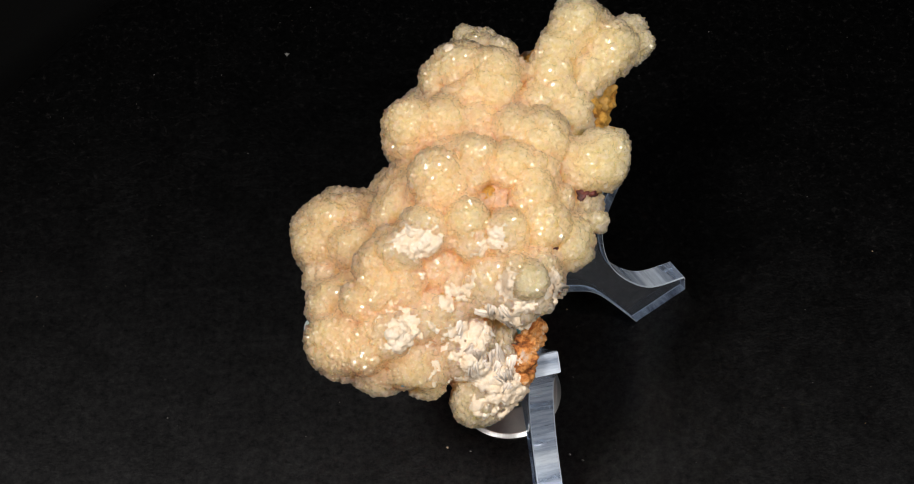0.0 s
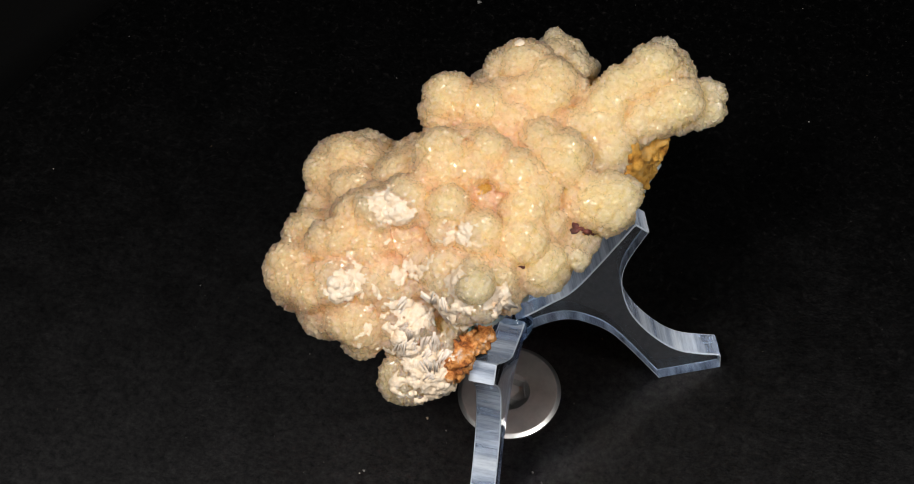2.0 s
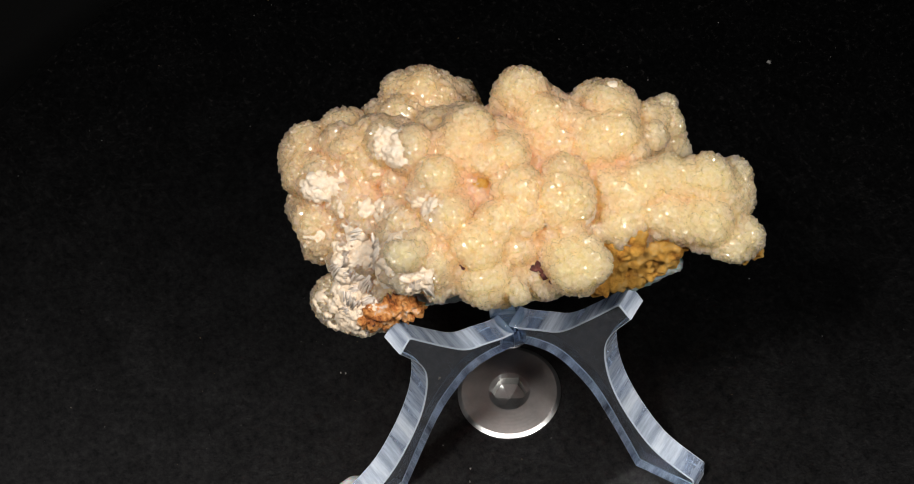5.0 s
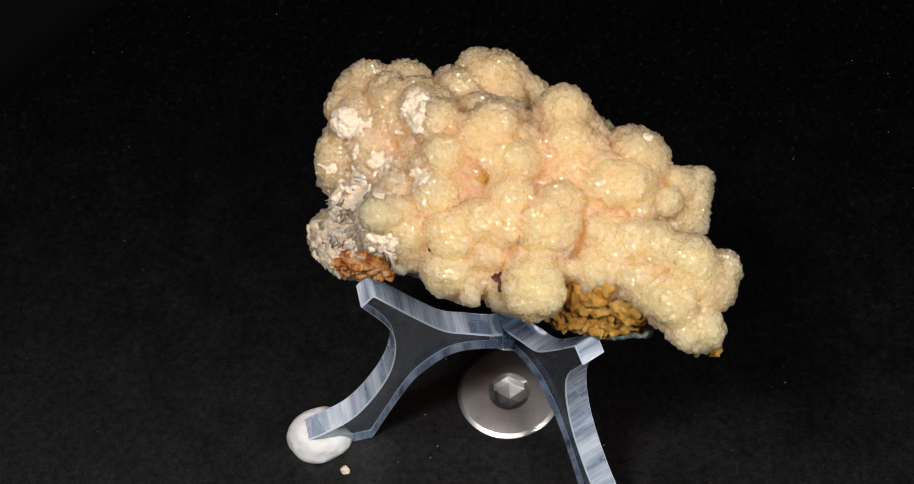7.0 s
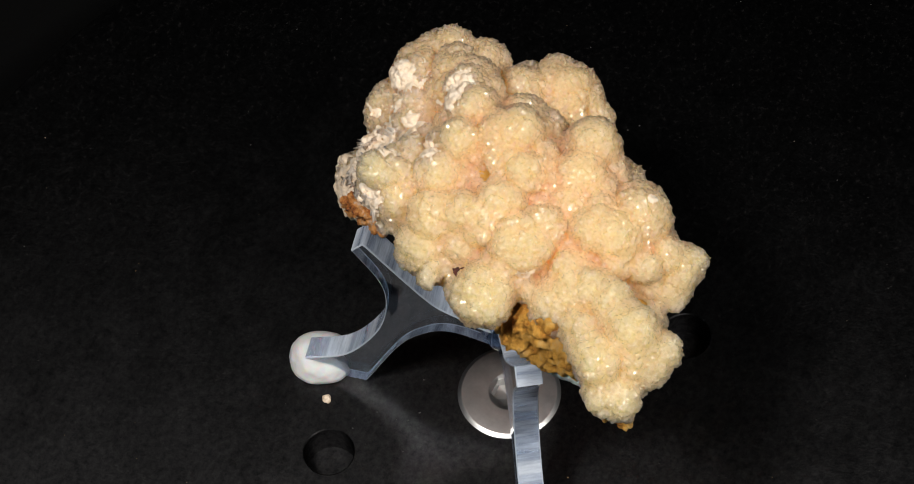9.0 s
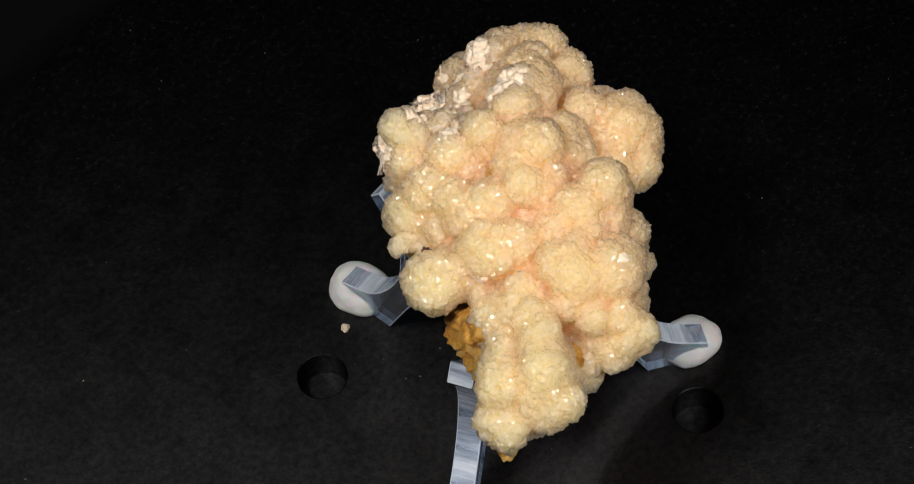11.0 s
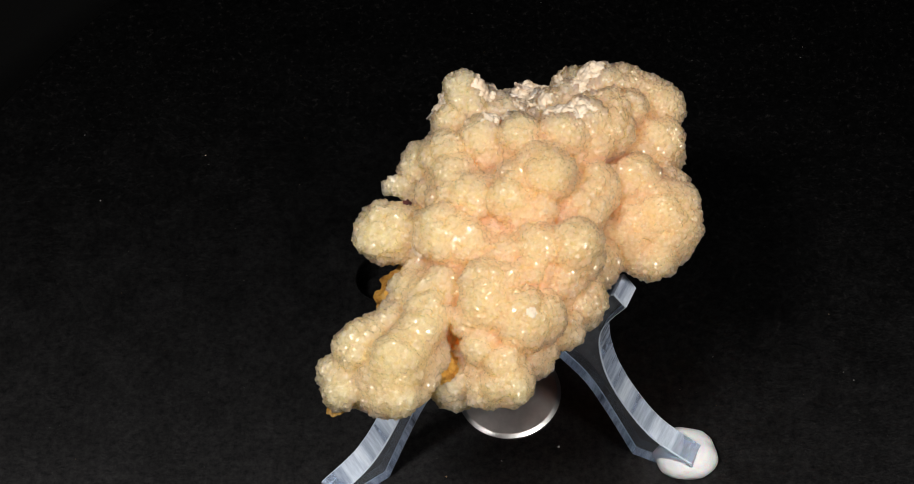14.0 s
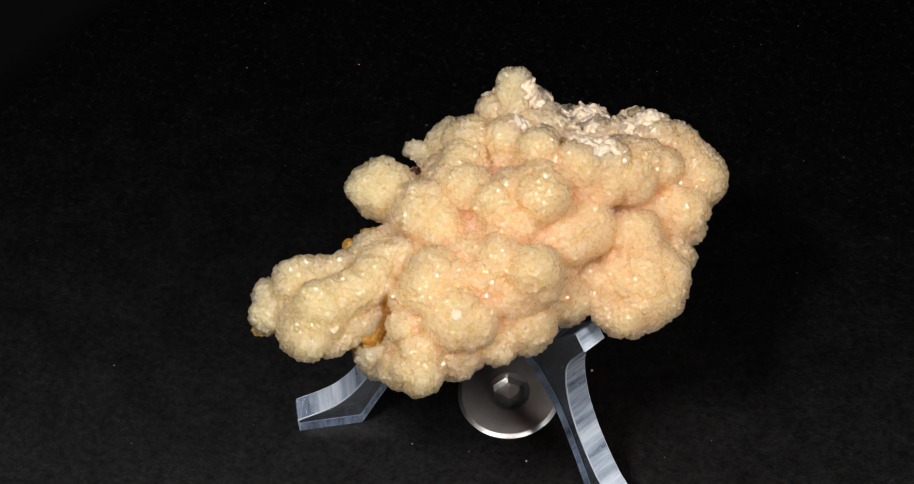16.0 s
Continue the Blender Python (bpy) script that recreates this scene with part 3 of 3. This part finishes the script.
def druse_skin():
    lobes = np.array(LOBES)
    capsules = [(*a, r, *b, r) for a, b, r in SPINES]
    for i, (x, y, z, r) in enumerate(lobes):
        c = lobes[i, :3]
        capsules.append((x, y, z, r, *(c + 0.22 * (np.array((-3.0, 2.0, 61.0)) - c)), 0.8 * r))
        # saddles that join neighbouring lobes, but for the cleft beside the large back nodule
        for j in range(i + 1, len(lobes)):
            cleft = i < len(LOBES_BACK) <= j and y > -8
            if not cleft and np.linalg.norm(lobes[j, :3] - c) < 1.12 * (r + lobes[j, 3]):
                capsules.append((x, y, z, 0.50 * r, *lobes[j, :3], 0.50 * lobes[j, 3]))
    for x, y, z, r in NODULES_CROWN + NODULES_ROUND:
        capsules.append((x, y, z, r + 0.05, x, y, z - 0.3, r))
    p, q = melt(capsules, 0.25, 0.35)
    n = normals(p, q)
    # round knobs on the lobes, then the single crystals of the druse
    knob, own = cells(p + 0.5 * np.stack([wobble(p, 3, s) for s in (1, 2, 3)], 1), 3.9, 11)
    knob2, _ = cells(p + 0.35 * np.stack([wobble(p, 1.2, s) for s in (4, 5, 6)], 1), 1.9, 31)
    dome = lambda d, reach: np.sqrt(np.clip(1 - (d / reach) ** 2, 0.03, 1))
    p = p + n * ((0.95 + 0.6 * own) * (dome(knob, 0.96) - 0.78) + 0.85 * (dome(knob2, 0.92) - 0.74))[:, None]
    # the front breaks up into smaller grapes
    grape, _ = cells(p + 0.4 * np.stack([wobble(p, 2, s) for s in (7, 8, 9)], 1), 2.9, 37)
    front = np.clip((p[:, 0] - 3.0) / 7.0, 0, 1) * np.clip((30.0 - p[:, 1]) / 6.0, 0, 1)
    p = p + n * (0.95 * front * (dome(grape, 0.95) - 0.78))[:, None]
    grain, own = cells(p, 0.8, 51)
    fine, _ = cells(p, 0.5, 61)
    p = p + n * (0.46 * (0.5 - grain) + 0.30 * (own - 0.5) + 0.26 * (0.5 - fine))[:, None]
    return p, q


def rough_lumps(name, capsules, mat, parent, label, step, size, height, seed):
    p, q = melt(capsules, step, 0.8)
    n = normals(p, q)
    near, own = cells(p, size, seed)
    p = p + n * (height * (0.5 - near) + height * 0.8 * (own - 0.5) + height * 0.7 * wobble(p, size * 0.4, seed + 2) + height * 0.7 * wobble(p, size * 1.9, seed + 4))[:, None]
    return attach(name, to_mesh(name, p, q), mat, parent, label)


WHITE_AT = [
    (-12.7, -12.0, 75.5, 3.4), (-1.5, -12.5, 74.8, 3.2), (-6.5, -19.4, 70.0, 3.8), (-14.9, -22.6, 69.6, 4.2), (0.4, -19.0, 71.0, 2.6), (-10.2, -15.8, 72.0, 2.2),
    (-5.0, -25.4, 63.1, 5.2), (-0.5, -22.0, 66.0, 4.6), (4.0, -20.0, 67.0, 2.6), (7.6, -18.0, 68.5, 3.0), (-0.1, -28.9, 53.3, 4.4), (-5.0, -29.6, 52.5, 2.4),
    (-1.5, -26.5, 58.0, 4.6), (12.3, 10.7, 70.0, 1.5), (17.4, 2.0, 66.5, 1.4), (-5.5, 25.2, 74.2, 0.9),
]
FIBROUS = ((-5.0, -25.4, 62.5, 4.6), (-0.5, -22.5, 65.0, 4.4), (4.0, -20.0, 66.0, 2.8), (7.0, -17.5, 67.0, 2.6), (-1.5, -26.0, 58.0, 4.0))


def frame_of(n, rng):
    """Two directions across each normal, turned at random."""
    side = np.cross(n, rng.normal(size=n.shape))
    side /= np.maximum(np.linalg.norm(side, axis=1, keepdims=True), 1e-9)
    return side, np.cross(n, side)


def scatter_crystals(p, n, count, rng):
    """Small four-sided points standing on the druse."""
    at = rng.choice(np.flatnonzero(n[:, 2] > -0.35), count, replace=False)
    up = n[at] + 0.38 * rng.normal(size=(count, 3))
    up /= np.linalg.norm(up, axis=1, keepdims=True)
    u, v = frame_of(up, rng)
    s = rng.uniform(0.06, 0.13, (count, 1)) * (1 + 0.6 * rng.random((count, 1)) ** 4)
    base = p[at] - 0.12 * up
    tall = s * rng.uniform(0.6, 1.5, (count, 1))
    top = base + up * (tall + 0.1) + 0.2 * s * u
    points = np.stack([base + s * u, base + s * v, base - s * u, base - s * v, top], 1).reshape(-1, 3)
    k = 5 * np.arange(count)[:, None]
    faces = np.concatenate([np.hstack([k + a, k + (a + 1) % 4, k + 4]) for a in range(4)])
    return points, faces


def scatter_blades(p, n, rng):
    """White blades in fibrous bundles that lie down the slope."""
    keep = np.zeros(len(p), bool)
    for x, y, z, r in FIBROUS:
        keep |= ((p - (x, y, z)) ** 2).sum(1) < r * r
    bundles, each = 24, 9
    at = rng.choice(np.flatnonzero(keep & (n[:, 2] > -0.3)), bundles)
    fan = p[at] - np.array((-3.0, -15.0, 62.0))
    fan /= np.linalg.norm(fan, axis=1, keepdims=True)
    along = 0.5 * fan + np.array((0.0, -0.2, -0.8)) + 0.30 * rng.normal(size=(bundles, 3))
    along -= n[at] * (along * n[at]).sum(1, keepdims=True)
    along /= np.linalg.norm(along, axis=1, keepdims=True)
    side = np.cross(along, n[at])
    rise = rng.uniform(0.1, 0.4, (bundles, 1))
    out_points = []
    for k in range(each):
        off = (k - each / 2) * 0.21 + 0.04 * rng.normal(size=(bundles, 1))
        base = p[at] + side * off + n[at] * (rise - 0.05 * np.abs(k - each / 2) - 0.25) - along * rng.uniform(0.6, 1.4, (bundles, 1))
        d = along + 0.10 * rng.normal(size=(bundles, 3)) + 0.04 * n[at]
        d /= np.linalg.norm(d, axis=1, keepdims=True)
        long, wide, thin = rng.uniform(1.0, 2.0, (bundles, 1)), rng.uniform(0.17, 0.28, (bundles, 1)), rng.uniform(0.16, 0.30, (bundles, 1))
        ring_low = [base + wide * side * a + thin * n[at] * b for a, b in ((1, 0), (0.5, 1), (-0.5, 1), (-1, 0), (-0.4, -1), (0.4, -1))]
        tip = base + d * long
        ring_top = [tip + wide * side * a * 0.7 + thin * n[at] * b * 0.8 + d * c * wide for a, b, c in ((1, 0, -0.6), (0.5, 1, 0.3), (-0.5, 1, 0.7), (-1, 0, 0.0), (-0.4, -1, 0.5), (0.4, -1, 0.3))]
        out_points.append(np.stack(ring_low + ring_top, 1))
    count = bundles * each
    points = np.concatenate(out_points).reshape(-1, 3)
    k = 12 * np.arange(count)[:, None]
    faces = [np.hstack([k + a, k + (a + 1) % 6, k + 6 + (a + 1) % 6, k + 6 + a]) for a in range(6)]
    faces += [np.hstack([k + 6, k + 7, k + 8, k + 9]), np.hstack([k + 6, k + 9, k + 10, k + 11])]
    return points, np.concatenate(faces)


def white_patches(p, q, n):
    """Ragged chalky skins that thin out into the druse at their edges."""
    ragged = 0.6 * wobble(p, 3.0, 201) + 0.5 * wobble(p, 1.4, 203) + 0.3 * wobble(p, 0.7, 205)
    depth = np.full(len(p), -1.0)
    for x, y, z, r in WHITE_AT:
        d = np.sqrt(((p - (x, y, z)) ** 2).sum(1)) / r
        depth = np.maximum(depth, 1.0 - d)
    depth = depth + 0.85 * ragged
    cover = (depth > 0) & (n[:, 2] > -0.4)
    q = q[cover[q].all(1)]
    used, back = np.unique(q, return_inverse=True)
    flake, own = cells(p[used] * (1, 1, 1.3), 1.3, 211)
    thick = np.clip(depth[used] / 0.35, 0, 1)
    lifted = p[used] + n[used] * (-0.03 + thick * (0.20 + 0.10 * own + 0.14 * wobble(p[used], 1.3, 213) + 0.08 * (0.5 - flake) + 0.08 * wobble(p[used], 0.5, 215)))[:, None]
    return lifted, back.reshape(q.shape)


def build_specimen():
    rock = thing("mineral_specimen", "cream and peach botryoidal mineral with sparkling druse on the acrylic stand", "mineral")
    rng = np.random.default_rng(4)
    p, q = druse_skin()
    n = normals(p, q)
    smooth(attach("drusy_crust", to_mesh("drusy_crust", p, q), CRUST, rock, "cream to peach translucent botryoidal crust"))
    white = attach("white_crust", to_mesh("white_crust", *white_patches(p, q, n)), WHITE, rock, "chalky white flaking crust")
    tagged(smooth(white), kind="stuff")
    tagged(attach("crystal_dusting", to_mesh("crystal_dusting", *scatter_crystals(p, n, 32000, rng)), CRYSTAL, rock, "tiny glassy crystals of the druse"), kind="stuff")
    tagged(attach("bladed_crust", to_mesh("bladed_crust", *scatter_blades(p, n, rng)), BLADE, rock, "feathery fans of white bladed crystals"), kind="stuff")
    for x, y, z, r in ((14.9, -0.1, 66.0, 1.2), (16.6, 1.8, 64.6, 1.0), (8.7, -10.9, 68.3, 0.8), (18.0, 20.6, 66.4, 1.2), (16.8, 17.0, 66.2, 1.0), (11.0, -8.2, 68.6, 0.6)):
        rough_lumps("maroon_spot", [(x - 0.6 * r, y, z, 0.7 * r, x + 0.5 * r, y + 0.4 * r, z - 0.2, 0.6 * r)], MAROON, rock, "dark maroon oxide spot", 0.22, 0.8, 0.5, 101)
    for x, y, z, r in ((-1.2, -1.3, 71.6, 1.3), (26.4, 30.2, 63.0, 1.5), (9.4, 28.0, 61.8, 3.2), (-19.5, 5.0, 58.5, 3.0), (-17.0, 3.4, 60.0, 1.6), (-9.0, -19.0, 66.0, 1.0), (25.8, 32.8, 61.4, 1.7)):
        rough_lumps("iron_stain", [(x, y, z, r, x + 0.5, y + 0.4, z - 0.6, 0.8 * r)], LIMONITE, rock, "orange iron-stained hollow", 0.26, 1.0, 0.5, 131)
    for x, y, z, r in ((-16.3, -28.3, 59.6, 0.7), (3.0, -16.6, 54.2, 1.3)):
        rough_lumps("azure_speck", [(x, y, z, r, x + 0.4, y + 0.2, z - 0.3, 0.7 * r)], AZURE, rock, "small azure mineral speck", 0.18, 0.6, 0.4, 151)
    rough_lumps("limonite_matrix", [(14.5, 16.8, 55.6, 4.8, 15.5, 21.1, 57.0, 4.8), (14.4, 11.1, 57.2, 4.4, 14.5, 16.8, 56, 4.6), (15.5, 14.0, 61.5, 3.6, 16.6, 16.5, 64.6, 2.6),
                                    (16.0, 18.0, 60.0, 3.8, 18.6, 22.0, 62.5, 2.8), (12.0, 6.0, 57.0, 3.0, 14.4, 11.1, 57.2, 4.0)], LIMONITE, rock, "orange-brown crumbly limonite matrix", 0.24, 2.1, 0.95, 71)
    rough_lumps("rusty_matrix", [(1.8, -24.4, 53.8, 2.3, 2.6, -21.8, 54.2, 2.2), (2.6, -21.6, 54.0, 2.0, 5.0, -18.6, 56.0, 1.8)], BROWN, rock, "rust-brown broken matrix", 0.22, 1.5, 1.0, 83)
    rough_lumps("blue_underside", [(4, -15, 56.5, 2.4, 9, -3, 57, 2.6), (12.5, 8, 53.6, 1.6, 16.8, 15.5, 52.6, 1.7), (16.8, 15.5, 52.6, 1.7, 18.2, 22.5, 54.2, 1.7), (0, -8, 56, 3, 8, 10, 56, 3)], BLUE, rock, "pale blue-grey crust under the specimen", 0.45, 1.6, 0.5, 91)
    return rock


def build_dust():
    """Lint and grit lying on the turntable."""
    rng = np.random.default_rng(9)
    count = 480
    r, a = 112 * np.sqrt(rng.random(count)), rng.uniform(0, 2 * math.pi, count)
    at = np.stack([r * np.cos(a), r * np.sin(a)], 1)
    size = rng.uniform(0.03, 0.09, count) * (1 + 2.2 * rng.random(count) ** 9)
    grit = np.array([(-38.0, 77.9, 0.5), (-11.8, -10.1, 0.34), (-18.4, -24.0, 0.4), (3.4, -15.4, 0.2), (9.9, -13.4, 0.26), (11.7, 16.3, 0.24), (12.6, -20.5, 0.22), (17.3, -23.3, 0.24), (11.7, 2.2, 0.2),
                     (-7.7, -11.2, 0.2), (12.1, -14.7, 0.24), (-8.5, 11.3, 0.32), (-18.9, -24.6, 0.25)])
    at, size = np.concatenate([at, grit[:, :2]]), np.concatenate([size, grit[:, 2]])
    keep = np.hypot(at[:, 0], at[:, 1]) > 10
    for x, y in HOLES:
        keep &= np.hypot(at[:, 0] - x, at[:, 1] - y) > 5.6
    at, size = at[keep], size[keep][:, None]
    count = len(at)
    mid = np.hstack([at, 0.45 * size])
    axes = np.eye(3)
    ends = [mid + s * size * (axes[k] * (0.45 if k == 2 else 1) + 0.2 * rng.normal(size=(count, 3)) * (1, 1, 0)) for k in range(3) for s in (1, -1)]
    points = np.stack(ends, 1).reshape(-1, 3)
    k = 6 * np.arange(count)[:, None]
    faces = np.concatenate([np.hstack([k + a, k + b, k + c]) for a, b, c in ((0, 2, 4), (2, 1, 4), (1, 3, 4), (3, 0, 4), (2, 0, 5), (1, 2, 5), (3, 1, 5), (0, 3, 5))])
    ob = new("dust", to_mesh("dust", points, faces))
    ob.data.materials.append(DUST)
    return tagged(ob, "pale dust and grit strewn over the black turntable", "dust", kind="stuff")


def build_crumb():
    p, q = melt([(0, 0, 0.7, 0.7, 0.4, 0.2, 0.6, 0.55), (-0.3, 0.3, 0.5, 0.5, 0, 0, 0.5, 0.5)], 0.14, 0.4)
    n = normals(p, q)
    p = p + n * (0.12 * wobble(p, 0.5, 3))[:, None]
    p[:, 2] = np.maximum(p[:, 2], 0.01)
    ob = new("crumb", to_mesh("crumb", p, q))
    ob.data.materials.append(WHITE)
    tagged(ob, "small pinkish mineral crumb lying on the turntable", "crumb")
    ob.matrix_world = pose(13.9 * MM, -30.1 * MM, 0, 0, 0, 40)
    return ob


# ---------------------------------------------------------------- what turns
def turning(ob):
    base = ob.matrix_basis.copy()
    walk(ob, [(t * 0.5, pose(0, 0, 0, 0, 0, TURN * t * 0.5) @ base) for t in range(int(SECONDS * 2) + 1)])


TURNTABLE = build_turntable()
build_base()
SCREW = build_screw()
STAND = build_stand()
PUTTIES = [build_putty("putty", 6.9, -34.6, 100, 1.0, 5), build_putty("putty", -31.3, 14.4, -20, 0.95, 9)]
SPECIMEN = build_specimen()
DUST_LAYER, CRUMB = build_dust(), build_crumb()


def motions():
    for ob in [TURNTABLE, SCREW, STAND, SPECIMEN, DUST_LAYER, CRUMB, *PUTTIES]:
        turning(ob)


motions()
